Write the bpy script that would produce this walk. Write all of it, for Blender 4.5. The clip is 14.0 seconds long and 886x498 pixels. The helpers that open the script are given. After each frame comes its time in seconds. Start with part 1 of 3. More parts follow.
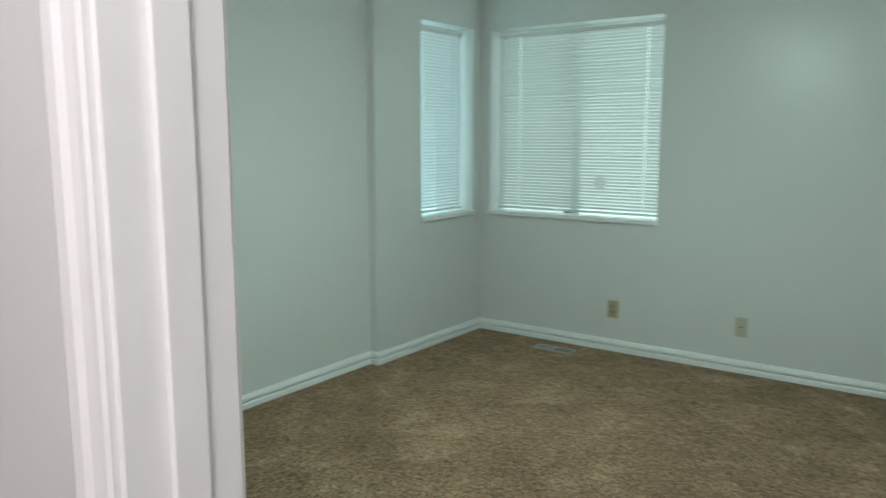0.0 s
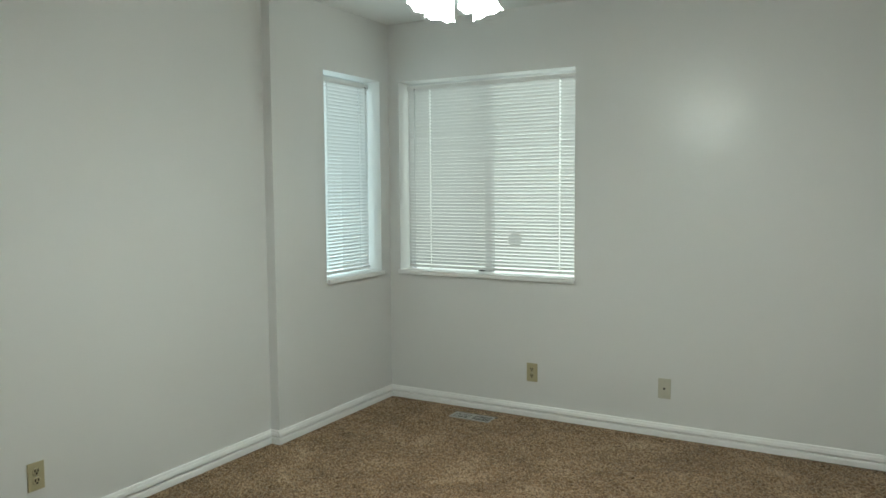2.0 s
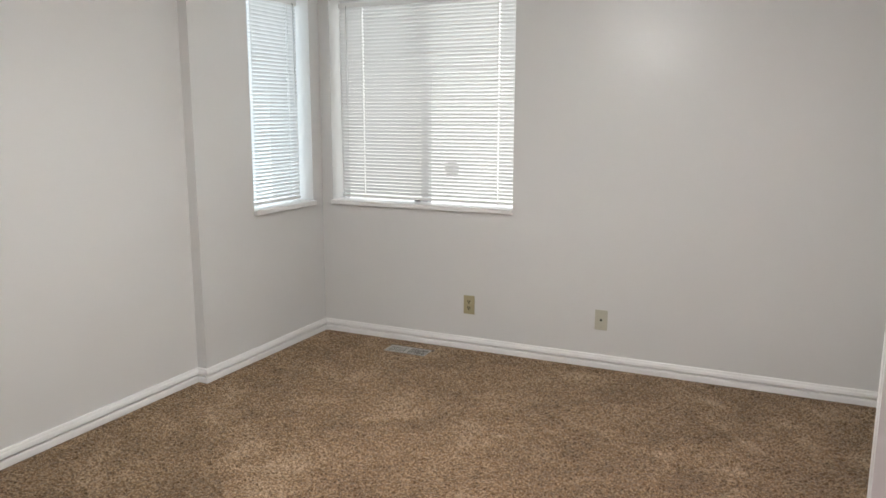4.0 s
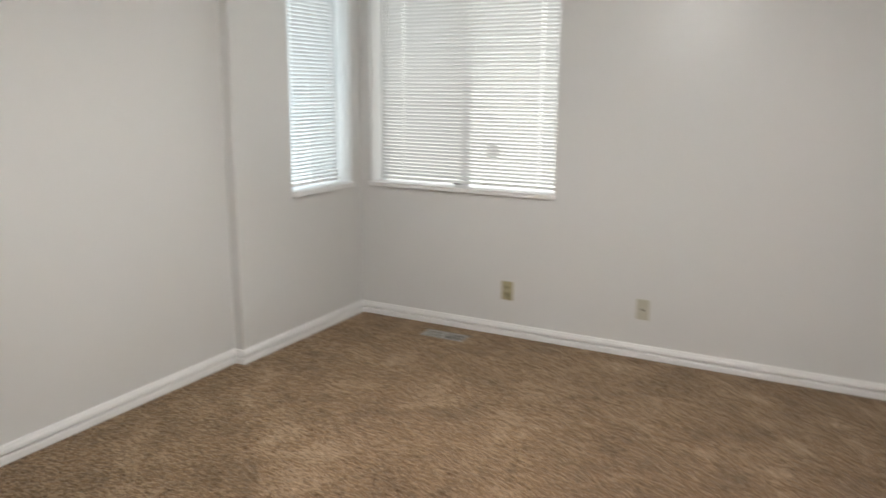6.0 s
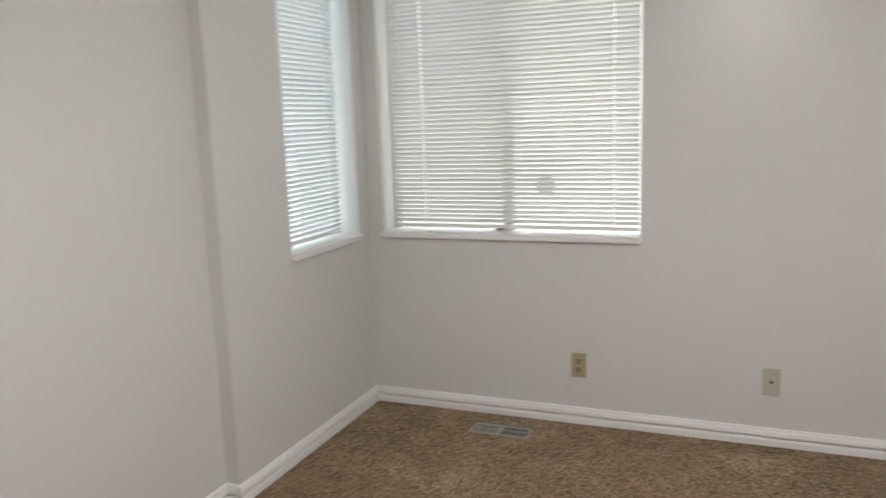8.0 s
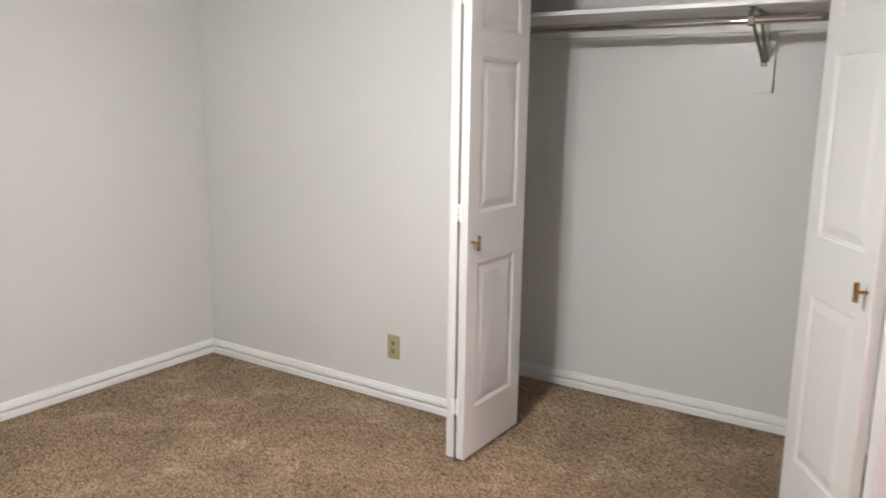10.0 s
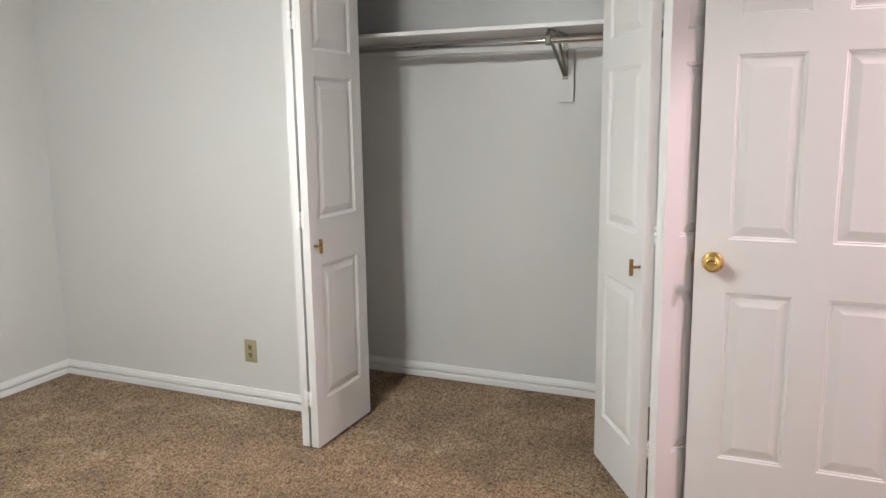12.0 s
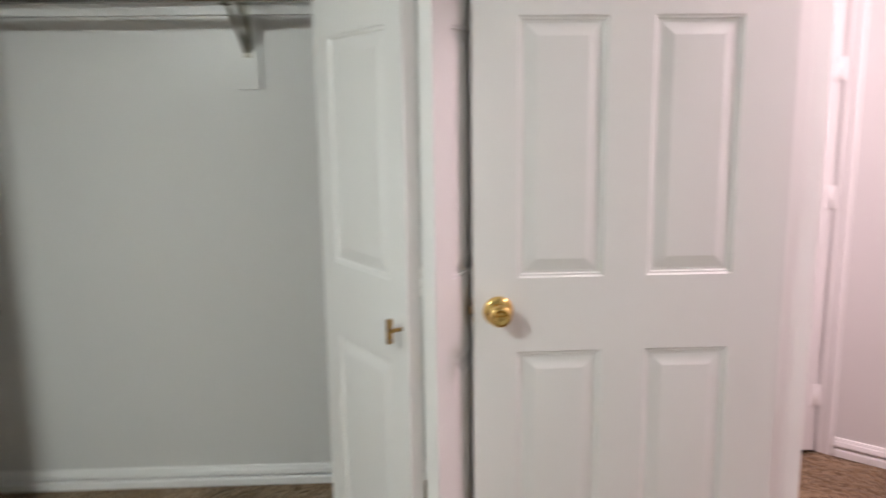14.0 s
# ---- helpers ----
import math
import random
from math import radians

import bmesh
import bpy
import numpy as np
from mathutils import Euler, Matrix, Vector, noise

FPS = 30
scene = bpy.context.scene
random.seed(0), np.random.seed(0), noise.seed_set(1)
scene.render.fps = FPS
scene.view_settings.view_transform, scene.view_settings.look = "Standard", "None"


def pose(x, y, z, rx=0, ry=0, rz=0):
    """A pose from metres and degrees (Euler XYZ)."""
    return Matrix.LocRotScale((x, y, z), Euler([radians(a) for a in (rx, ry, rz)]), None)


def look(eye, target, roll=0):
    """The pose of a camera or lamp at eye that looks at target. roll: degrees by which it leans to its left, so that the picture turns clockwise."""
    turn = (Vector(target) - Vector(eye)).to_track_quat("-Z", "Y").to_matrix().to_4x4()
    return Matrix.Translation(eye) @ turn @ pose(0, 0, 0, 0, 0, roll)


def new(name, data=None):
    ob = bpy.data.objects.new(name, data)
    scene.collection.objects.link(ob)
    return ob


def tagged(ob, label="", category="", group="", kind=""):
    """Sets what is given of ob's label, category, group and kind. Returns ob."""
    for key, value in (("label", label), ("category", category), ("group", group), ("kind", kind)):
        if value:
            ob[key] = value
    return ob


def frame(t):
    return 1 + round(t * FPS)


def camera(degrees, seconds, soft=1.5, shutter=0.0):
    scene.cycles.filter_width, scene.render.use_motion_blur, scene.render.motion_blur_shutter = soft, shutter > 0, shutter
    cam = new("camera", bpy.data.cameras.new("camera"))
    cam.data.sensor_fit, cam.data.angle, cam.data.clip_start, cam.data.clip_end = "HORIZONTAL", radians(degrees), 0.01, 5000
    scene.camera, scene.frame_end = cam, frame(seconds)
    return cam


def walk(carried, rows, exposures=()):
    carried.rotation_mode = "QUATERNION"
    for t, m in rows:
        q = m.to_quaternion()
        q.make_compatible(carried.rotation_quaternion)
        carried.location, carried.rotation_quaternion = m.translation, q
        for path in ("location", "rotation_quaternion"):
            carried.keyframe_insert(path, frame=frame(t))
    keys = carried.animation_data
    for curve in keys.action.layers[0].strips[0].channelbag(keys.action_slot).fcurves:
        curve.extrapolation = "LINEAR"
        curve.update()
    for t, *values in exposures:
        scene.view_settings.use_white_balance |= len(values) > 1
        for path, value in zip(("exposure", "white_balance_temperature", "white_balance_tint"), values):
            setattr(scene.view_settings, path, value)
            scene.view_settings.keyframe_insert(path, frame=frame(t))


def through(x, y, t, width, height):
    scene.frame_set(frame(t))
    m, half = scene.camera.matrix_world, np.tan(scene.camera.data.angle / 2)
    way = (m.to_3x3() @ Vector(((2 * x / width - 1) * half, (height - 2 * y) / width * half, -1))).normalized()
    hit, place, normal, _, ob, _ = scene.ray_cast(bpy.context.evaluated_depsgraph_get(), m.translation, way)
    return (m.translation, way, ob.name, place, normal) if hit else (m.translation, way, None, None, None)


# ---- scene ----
cam = camera(60.7, 14.0, shutter=0.5)
PATH = [
    (0, (2.945, -4.52, 1.383), (1.785, -2.918, 1.088), 0.0),
    (0.5, (2.871, -4.559, 1.392), (2.006, -2.782, 1.081), -0.7),
    (1, (2.814, -4.591, 1.379), (2.147, -2.735, 1.044), -0.6),
    (1.5, (2.794, -4.465, 1.385), (1.966, -2.663, 1.12), -0.9),
    (2, (2.808, -4.236, 1.405), (1.825, -2.502, 1.245), -0.4),
    (2.5, (2.766, -4.098, 1.412), (1.777, -2.377, 1.166), -1.7),
    (3, (2.713, -4.076, 1.428), (1.777, -2.33, 1.152), -1.9),
    (3.5, (2.725, -4.057, 1.382), (1.841, -2.288, 1.079), -0.3),
    (3.7, (2.743, -4.066, 1.392), (1.904, -2.28, 1.068), 0.1),
    (5.8, (2.765, -4.095, 1.46), (1.947, -2.327, 1.009), -0.2),
    (6, (2.713, -4.012, 1.451), (1.8, -2.282, 1.033), 0.5),
    (6.5, (2.463, -3.835, 1.383), (1.36, -2.209, 1.007), 1.9),
    (7, (2.166, -3.621, 1.382), (1.054, -2.003, 0.998), 1.4),
    (7.2, (2.071, -3.539, 1.382), (0.975, -1.908, 1.009), 0.6),
    (9.3, (0.852, -3.075, 1.364), (1.95, -1.436, 1.032), -1.4),
    (9.5, (0.697, -3.122, 1.353), (2.121, -1.755, 1.028), -1.1),
    (10, (0.635, -3.303, 1.381), (2.281, -2.231, 1.007), 0.8),
    (10.5, (0.525, -3.482, 1.395), (2.165, -2.424, 0.958), 0.4),
    (11, (0.438, -3.549, 1.391), (2.164, -2.624, 0.983), -0.5),
    (11.5, (0.448, -3.572, 1.388), (2.235, -2.755, 1.013), -0.7),
    (12, (0.446, -3.564, 1.395), (2.254, -2.78, 1.047), -0.8),
    (12.5, (0.499, -3.529, 1.388), (2.289, -2.715, 1.026), -1.1),
    (13, (0.702, -3.46, 1.374), (2.518, -2.701, 1.018), -0.2),
    (13.5, (1.023, -3.343, 1.352), (2.936, -2.869, 1.01), 0.9),
    (14, (1.357, -3.214, 1.367), (3.323, -3.282, 1.008), -0.8),
]
walk(cam, [(t, look(eye, target, roll)) for t, eye, target, roll in PATH],
     [(0, -0.90, 5350, -26), (0.5, -0.87, 5600, -17), (1.0, -0.80, 5750, -14), (1.5, -0.78, 5900, -17), (2.0, -0.74, 6000, -11),
      (2.5, -0.58, 6130, 1), (3.0, -0.58, 6250, 5), (3.7, -0.38, 6250, 8), (6.0, -0.42, 6350, 7), (7.2, -0.65, 6450, 7),
      (9.5, -0.15, 6250, 9), (10.4, 0.05, 6350, 9), (11.2, -0.06, 6250, 7), (12.5, -0.11, 6200, 5), (13.0, -0.06, 6250, 7), (14.0, -0.40, 6100, 0)])

# ---- world, sun, lamps ----
world = bpy.data.worlds.new("world")
scene.world = world
world.use_nodes = True
wn = world.node_tree.nodes
sky = wn.new("ShaderNodeTexSky")
sky.sky_type, sky.sun_disc = "NISHITA", False
sky.sun_elevation, sky.sun_rotation = radians(50), radians(170)
world.node_tree.links.new(sky.outputs[0], wn["Background"].inputs[0])
wn["Background"].inputs[1].default_value = 0.15


def lamp(name, kind, m, power, color, size=0.1):
    d = bpy.data.lights.new(name, kind)
    d.energy, d.color = power, color
    if kind == "SUN":
        d.angle = radians(0.6)
    elif kind == "AREA":
        d.shape, d.size, d.size_y = "RECTANGLE", size[0], size[1]
    else:
        d.shadow_soft_size = size
    ob = new(name, d)
    ob.matrix_world = m
    return ob


lamp("sun", "SUN", look((0, 0, 0), (0.15, 0.85, -1.0)), 3.0, (1, 0.95, 0.88))
LX, LY = 1.635, -2.07
BULBS = [(LX - 0.060, LY - 0.092), (LX + 0.092, LY - 0.060), (LX + 0.060, LY + 0.092), (LX - 0.092, LY + 0.060)]
for (bx, by), watts in zip(BULBS, (25, 41, 40, 17)):
    lamp("bulb_light", "POINT", pose(bx, by, 1.982), watts, (1, 0.96, 0.92), 0.025)
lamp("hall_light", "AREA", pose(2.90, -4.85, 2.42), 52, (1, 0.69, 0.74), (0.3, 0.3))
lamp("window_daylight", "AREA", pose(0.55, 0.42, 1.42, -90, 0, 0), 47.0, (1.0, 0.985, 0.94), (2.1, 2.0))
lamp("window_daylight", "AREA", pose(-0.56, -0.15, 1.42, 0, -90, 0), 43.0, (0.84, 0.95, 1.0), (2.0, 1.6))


# ---- materials ----
def material(name, color, rough=0.6, metal=0.0, vary=0.06, scale=3.0, fine=140.0, bump=0.05, dist=0.002, coat=0.0):
    """A painted, plastic or metal surface: soft variation at two scales and fine relief."""
    m = bpy.data.materials.new(name)
    m.use_nodes = True
    n, l = m.node_tree.nodes, m.node_tree.links
    b = n["Principled BSDF"]
    tc = n.new("ShaderNodeTexCoord")
    big, small = n.new("ShaderNodeTexNoise"), n.new("ShaderNodeTexNoise")
    big.inputs["Scale"].default_value, big.inputs["Detail"].default_value = scale, 4
    small.inputs["Scale"].default_value, small.inputs["Detail"].default_value = fine, 3
    l.new(tc.outputs["Object"], big.inputs["Vector"])
    l.new(tc.outputs["Object"], small.inputs["Vector"])
    ramp = n.new("ShaderNodeMix")
    ramp.data_type = "RGBA"
    ramp.inputs[6].default_value = (*[c * (1 - vary) for c in color], 1)
    ramp.inputs[7].default_value = (*[min(1, c * (1 + vary)) for c in color], 1)
    l.new(big.outputs["Fac"], ramp.inputs[0])
    l.new(ramp.outputs[2], b.inputs["Base Color"])
    mr = n.new("ShaderNodeMapRange")
    mr.inputs[3].default_value, mr.inputs[4].default_value = max(0.02, rough - 0.07), min(1, rough + 0.07)
    l.new(big.outputs["Fac"], mr.inputs[0])
    l.new(mr.outputs[0], b.inputs["Roughness"])
    b.inputs["Metallic"].default_value = metal
    b.inputs["Coat Weight"].default_value = coat
    if bump:
        bp = n.new("ShaderNodeBump")
        bp.inputs["Strength"].default_value, bp.inputs["Distance"].default_value = bump, dist
        l.new(small.outputs["Fac"], bp.inputs["Height"])
        l.new(bp.outputs[0], b.inputs["Normal"])
    return m


def slat_material(name, color, through):
    """Thin painted slats that let part of the daylight through."""
    m = material(name, color, 0.45, vary=0.02, scale=8)
    n, l = m.node_tree.nodes, m.node_tree.links
    tr, mx = n.new("ShaderNodeBsdfTranslucent"), n.new("ShaderNodeMixShader")
    tr.inputs[0].default_value = (*color, 1)
    mx.inputs[0].default_value = through
    l.new(n["Principled BSDF"].outputs[0], mx.inputs[1])
    l.new(tr.outputs[0], mx.inputs[2])
    l.new(mx.outputs[0], n["Material Output"].inputs[0])
    return m


def glow_material(name, color, strength):
    m = bpy.data.materials.new(name)
    m.use_nodes = True
    b = m.node_tree.nodes["Principled BSDF"]
    b.inputs["Base Color"].default_value = (0.9, 0.9, 0.88, 1)
    b.inputs["Emission Color"].default_value = (*color, 1)
    b.inputs["Emission Strength"].default_value = strength
    return m


def glass_material(name):
    m = bpy.data.materials.new(name)
    m.use_nodes = True
    b = m.node_tree.nodes["Principled BSDF"]
    b.inputs["Transmission Weight"].default_value = 1
    b.inputs["Roughness"].default_value = 0.02
    b.inputs["IOR"].default_value = 1.45
    return m


def carpet_material(name):
    m = bpy.data.materials.new(name)
    m.use_nodes = True
    n, l = m.node_tree.nodes, m.node_tree.links
    b = n["Principled BSDF"]
    tc = n.new("ShaderNodeTexCoord")

    def noise_tex(scale, detail, rough=0.6, vector=None):
        t = n.new("ShaderNodeTexNoise")
        t.inputs["Scale"].default_value, t.inputs["Detail"].default_value = scale, detail
        t.inputs["Roughness"].default_value = rough
        l.new(vector or tc.outputs["Object"], t.inputs["Vector"])
        return t

    def ramp(source, stops):
        r = n.new("ShaderNodeValToRGB")
        while len(r.color_ramp.elements) < len(stops):
            r.color_ramp.elements.new(0.5)
        for e, (p, c) in zip(r.color_ramp.elements, stops):
            e.position, e.color = p, (*c, 1)
        l.new(source, r.inputs[0])
        return r

    tuft = noise_tex(112, 4, 0.72)
    yarn = ramp(tuft.outputs["Fac"], [(0.37, (0.065, 0.039, 0.0180)), (0.46, (0.189, 0.120, 0.0612)),
                                      (0.54, (0.300, 0.197, 0.1100)), (0.66, (0.586, 0.427, 0.2728))])
    pile = noise_tex(3.6, 5, 0.62)
    pile.inputs["Distortion"].default_value = 0.7
    lay = ramp(pile.outputs["Fac"], [(0.37, (0.72, 0.71, 0.70)), (0.47, (0.90, 0.90, 0.90)), (0.55, (0.98, 0.98, 0.98)), (0.65, (1.30, 1.38, 1.52))])
    mul = n.new("ShaderNodeMix")
    mul.data_type, mul.blend_type = "RGBA", "MULTIPLY"
    mul.inputs[0].default_value = 1
    l.new(yarn.outputs[0], mul.inputs[6])
    l.new(lay.outputs[0], mul.inputs[7])
    l.new(mul.outputs[2], b.inputs["Base Color"])
    b.inputs["Roughness"].default_value = 0.95
    b.inputs["Specular IOR Level"].default_value = 0.1
    b.inputs["Sheen Weight"].default_value = 0.35
    b.inputs["Sheen Tint"].default_value = (1, 0.92, 0.80, 1)
    bp = n.new("ShaderNodeBump")
    bp.inputs["Strength"].default_value, bp.inputs["Distance"].default_value = 0.9, 0.009
    l.new(tuft.outputs["Fac"], bp.inputs["Height"])
    l.new(bp.outputs[0], b.inputs["Normal"])
    return m


def grass_material(name):
    return material(name, (0.07, 0.11, 0.04), 0.9, vary=0.5, scale=2.0, fine=60, bump=0.6, dist=0.03)


PAINT = material("wall_paint", (0.725, 0.72, 0.708), 0.33, vary=0.02, scale=1.2, fine=190, bump=0.10, dist=0.0015)
PAINT.node_tree.nodes["Principled BSDF"].inputs["Specular IOR Level"].default_value = 0.42
CEILING = material("ceiling_paint", (0.80, 0.80, 0.79), 0.8, vary=0.02, scale=2, fine=120, bump=0.25, dist=0.003)
TRIM = material("trim_enamel", (0.87, 0.865, 0.855), 0.32, vary=0.02, scale=4, fine=60, bump=0.03, dist=0.001)
DOOR = material("door_enamel", (0.78, 0.775, 0.765), 0.34, vary=0.02, scale=3, fine=90, bump=0.06, dist=0.001)
CARPET = carpet_material("carpet_pile")
SLAT = slat_material("blind_slat_paint", (0.85, 0.855, 0.85), 0.022)
RAIL = material("blind_rail_paint", (0.80, 0.80, 0.79), 0.4, vary=0.02)
CORD = material("blind_cord", (0.82, 0.82, 0.80), 0.8)
WAND = material("clear_plastic_wand", (0.74, 0.75, 0.75), 0.15)
VINYL = material("window_vinyl", (0.72, 0.73, 0.74), 0.4, vary=0.03)
GLASS = glass_material("window_glass")
BRASS = material("polished_brass", (0.78, 0.55, 0.20), 0.16, 1.0, vary=0.06, scale=30, fine=200, bump=0.01)
CHROME = material("chrome_rod", (0.60, 0.60, 0.58), 0.10, 1.0, vary=0.05, scale=20, fine=200, bump=0.01)
NICKEL = material("zinc_bracket", (0.33, 0.32, 0.27), 0.5, 0.7, vary=0.1, scale=30, fine=200, bump=0.02)
IVORY = material("ivory_plastic", (0.43, 0.38, 0.235), 0.35, vary=0.03, scale=20)
PALE_IVORY = material("pale_ivory_plastic", (0.52, 0.50, 0.41), 0.35, vary=0.03, scale=20)
# near-black for small dark parts, also painted-in shade of slots and the vent
DARK = material("dark_parts_and_shade", (0.02, 0.019, 0.018), 0.7, vary=0.1, scale=20)
DARK.node_tree.nodes["Principled BSDF"].inputs["Specular IOR Level"].default_value = 0.0
VENTPAINT = material("vent_enamel", (0.44, 0.42, 0.38), 0.4, vary=0.06, scale=25)
# dark brown for the painted-in shadow behind the floor vent
VENTSHADOW = material("vent_shadow_tone", (0.13, 0.10, 0.07), 0.5, vary=0.1, scale=25)
DARK_ZINC = material("dark_zinc", (0.17, 0.165, 0.14), 0.5, 0.6, vary=0.1, scale=30, fine=200, bump=0.02)
SCREW = material("screw_steel", (0.45, 0.43, 0.38), 0.35, 1.0, vary=0.1, scale=60)
PULL = material("aged_brass", (0.42, 0.27, 0.10), 0.28, 1.0, vary=0.12, scale=40, fine=200, bump=0.02)
SHADE = glow_material("lit_frosted_glass", (1, 0.97, 0.93), 52.0)
SCREEN = material("screen_mesh", (0.10, 0.10, 0.10), 0.7)
nt = SCREEN.node_tree
see, mix = nt.nodes.new("ShaderNodeBsdfTransparent"), nt.nodes.new("ShaderNodeMixShader")
mix.inputs[0].default_value = 0.16
nt.links.new(see.outputs[0], mix.inputs[1])
nt.links.new(nt.nodes["Principled BSDF"].outputs[0], mix.inputs[2])
nt.links.new(mix.outputs[0], nt.nodes["Material Output"].inputs[0])
GRASS = grass_material("lawn")
# grey of the disc that stands in for a dark outdoor shape
OUTDOOR_SPOT = material("grey_spot", (0.58, 0.59, 0.56), 0.6, vary=0.1, scale=20)


# ---- mesh helpers ----
def empty_bm():
    return bmesh.new()


def box(bm, x0, x1, y0, y1, z0, z1, bevel=0.0):
    vs = [bm.verts.new((x, y, z)) for x in (x0, x1) for y in (y0, y1) for z in (z0, z1)]
    faces = [(0, 1, 3, 2), (4, 6, 7, 5), (0, 4, 5, 1), (2, 3, 7, 6), (0, 2, 6, 4), (1, 5, 7, 3)]
    fs = [bm.faces.new([vs[i] for i in f]) for f in faces]
    if bevel:
        es = list({e for f in fs for e in f.edges})
        bmesh.ops.bevel(bm, geom=es, offset=bevel, segments=2, affect="EDGES", profile=0.6)
    return bm


def extrude(bm, profile, a, b, up=(0, 0, 1), out=(0, 1, 0)):
    """A closed profile of (out, up) pairs, drawn from point a to point b."""
    a, b, up, out = Vector(a), Vector(b), Vector(up), Vector(out)
    rings = [[bm.verts.new(p + out * o + up * u) for o, u in profile] for p in (a, b)]
    k = len(profile)
    for i in range(k):
        bm.faces.new((rings[0][i], rings[0][(i + 1) % k], rings[1][(i + 1) % k], rings[1][i]))
    bm.faces.new(rings[0][::-1])
    bm.faces.new(rings[1])
    bmesh.ops.recalc_face_normals(bm, faces=bm.faces[:])
    return bm


def lathe(bm, profile, m=Matrix(), steps=28):
    """A turned shape from (radius, height) pairs about z, placed by m."""
    rings = []
    for r, h in profile:
        rings.append([bm.verts.new(m @ Vector((r * math.cos(math.tau * i / steps), r * math.sin(math.tau * i / steps), h)))
                      for i in range(steps)])
    for r0, r1 in zip(rings, rings[1:]):
        for i in range(steps):
            f = bm.faces.new((r0[i], r0[(i + 1) % steps], r1[(i + 1) % steps], r1[i]))
            f.smooth = True
    bm.faces.new(rings[0][::-1])
    bm.faces.new(rings[-1])
    bmesh.ops.recalc_face_normals(bm, faces=bm.faces[:])
    return bm


def tube(bm, points, r, steps=12):
    points = [Vector(p) for p in points]
    rings = []
    for i, p in enumerate(points):
        d = (points[min(i + 1, len(points) - 1)] - points[max(i - 1, 0)]).normalized()
        q = d.to_track_quat("Z", "Y")
        rings.append([bm.verts.new(p + q @ Vector((r * math.cos(math.tau * k / steps), r * math.sin(math.tau * k / steps), 0)))
                      for k in range(steps)])
    for r0, r1 in zip(rings, rings[1:]):
        for k in range(steps):
            f = bm.faces.new((r0[k], r0[(k + 1) % steps], r1[(k + 1) % steps], r1[k]))
            f.smooth = True
    bm.faces.new(rings[0][::-1])
    bm.faces.new(rings[-1])
    bmesh.ops.recalc_face_normals(bm, faces=bm.faces[:])
    return bm


def mesh_of(name, bm, mat):
    me = bpy.data.meshes.new(name)
    bm.to_mesh(me)
    bm.free()
    me.materials.append(mat)
    return me


def part(name, bm, mat, parent=None, label=""):
    ob = new(name, mesh_of(name, bm, mat))
    ob.parent = parent
    return tagged(ob, label)


def thing(name, label, category, at=None, group="", kind=""):
    ob = new(name)
    ob.empty_display_size = 0.1
    if at is not None:
        ob.matrix_world = at
    return tagged(ob, label, category, group, kind)


def structure(name, bm, mat, label, category):
    return tagged(part(name, bm, mat), label, category, kind="structure")


# ---- plan ----
CEIL = 2.475
XC, XCB = 3.352, 4.02          # closet wall, closet back
YD, YH = -4.06, -4.18          # door wall, room side and hall side
JOG, YJ = -0.06, -1.13         # left wall behind the bay, end of the bay
XL, XR = 2.363, 3.136          # doorway clear
DOORH = 2.05
WX0, WX1, WZ0, WZ1 = 0.079, 1.294, 0.868, 2.100
SY0, SY1 = -0.685, -0.105
CY0, CY1 = -3.50, -1.780        # closet opening
HALL_S = -5.35
HALL_W, HALL_E = 1.2, 4.16
HA = (HALL_E + 0.01, -4.79)     # where the hallway wall turns aslant
HB = (HALL_E + 0.01 - 0.664 * 0.75, HALL_S)

# ---- walls ----
bm = empty_bm()
box(bm, -0.4, WX0, 0, 0.17, 0, CEIL)
box(bm, WX1, 4.07, 0, 0.17, 0, CEIL)
box(bm, WX0, WX1, 0, 0.17, 0, WZ0 - 0.028)
box(bm, WX0, WX1, 0, 0.17, WZ1, CEIL)
structure("wall_north", bm, PAINT, "off-white painted drywall wall with a large window", "wall")

bm = empty_bm()
box(bm, -0.23, 0, SY1, 0, 0, CEIL)
box(bm, -0.23, 0, YJ, SY0, 0, CEIL)
box(bm, -0.23, 0, SY0, SY1, 0, WZ0 - 0.028)
box(bm, -0.23, 0, SY0, SY1, WZ1, CEIL)
structure("wall_west_bay", bm, PAINT, "off-white wall section standing slightly proud, with a narrow window", "wall")

bm = empty_bm()
box(bm, -0.23, JOG, YH, YJ, 0, CEIL)
structure("wall_west", bm, PAINT, "plain off-white painted drywall wall", "wall")

bm = empty_bm()
box(bm, XC, XC + 0.1, CY1, 0, 0, CEIL)
box(bm, XC, XC + 0.1, YD, CY0, 0, CEIL)
box(bm, XC, XC + 0.1, CY0, CY1, 2.05, CEIL)
structure("wall_east", bm, PAINT, "off-white wall with a wide closet opening", "wall")

bm = empty_bm()
box(bm, XCB, XCB + 0.12, YD, 0, 0, CEIL)
structure("wall_closet_back", bm, PAINT, "off-white painted back wall of the closet", "wall")
bm = empty_bm()
box(bm, XC + 0.1, XCB, -1.22, -1.12, 0, CEIL)
structure("wall_closet_side", bm, PAINT, "off-white painted side wall of the closet", "wall")

bm = empty_bm()
box(bm, -0.23, XL - 0.02, YH, YD, 0, CEIL)
box(bm, XR + 0.02, XCB + 0.12, YH, YD, 0, CEIL)
box(bm, XL - 0.02, XR + 0.02, YH, YD, DOORH + 0.02, CEIL)
structure("wall_south", bm, PAINT, "off-white painted wall with the bedroom doorway", "wall")

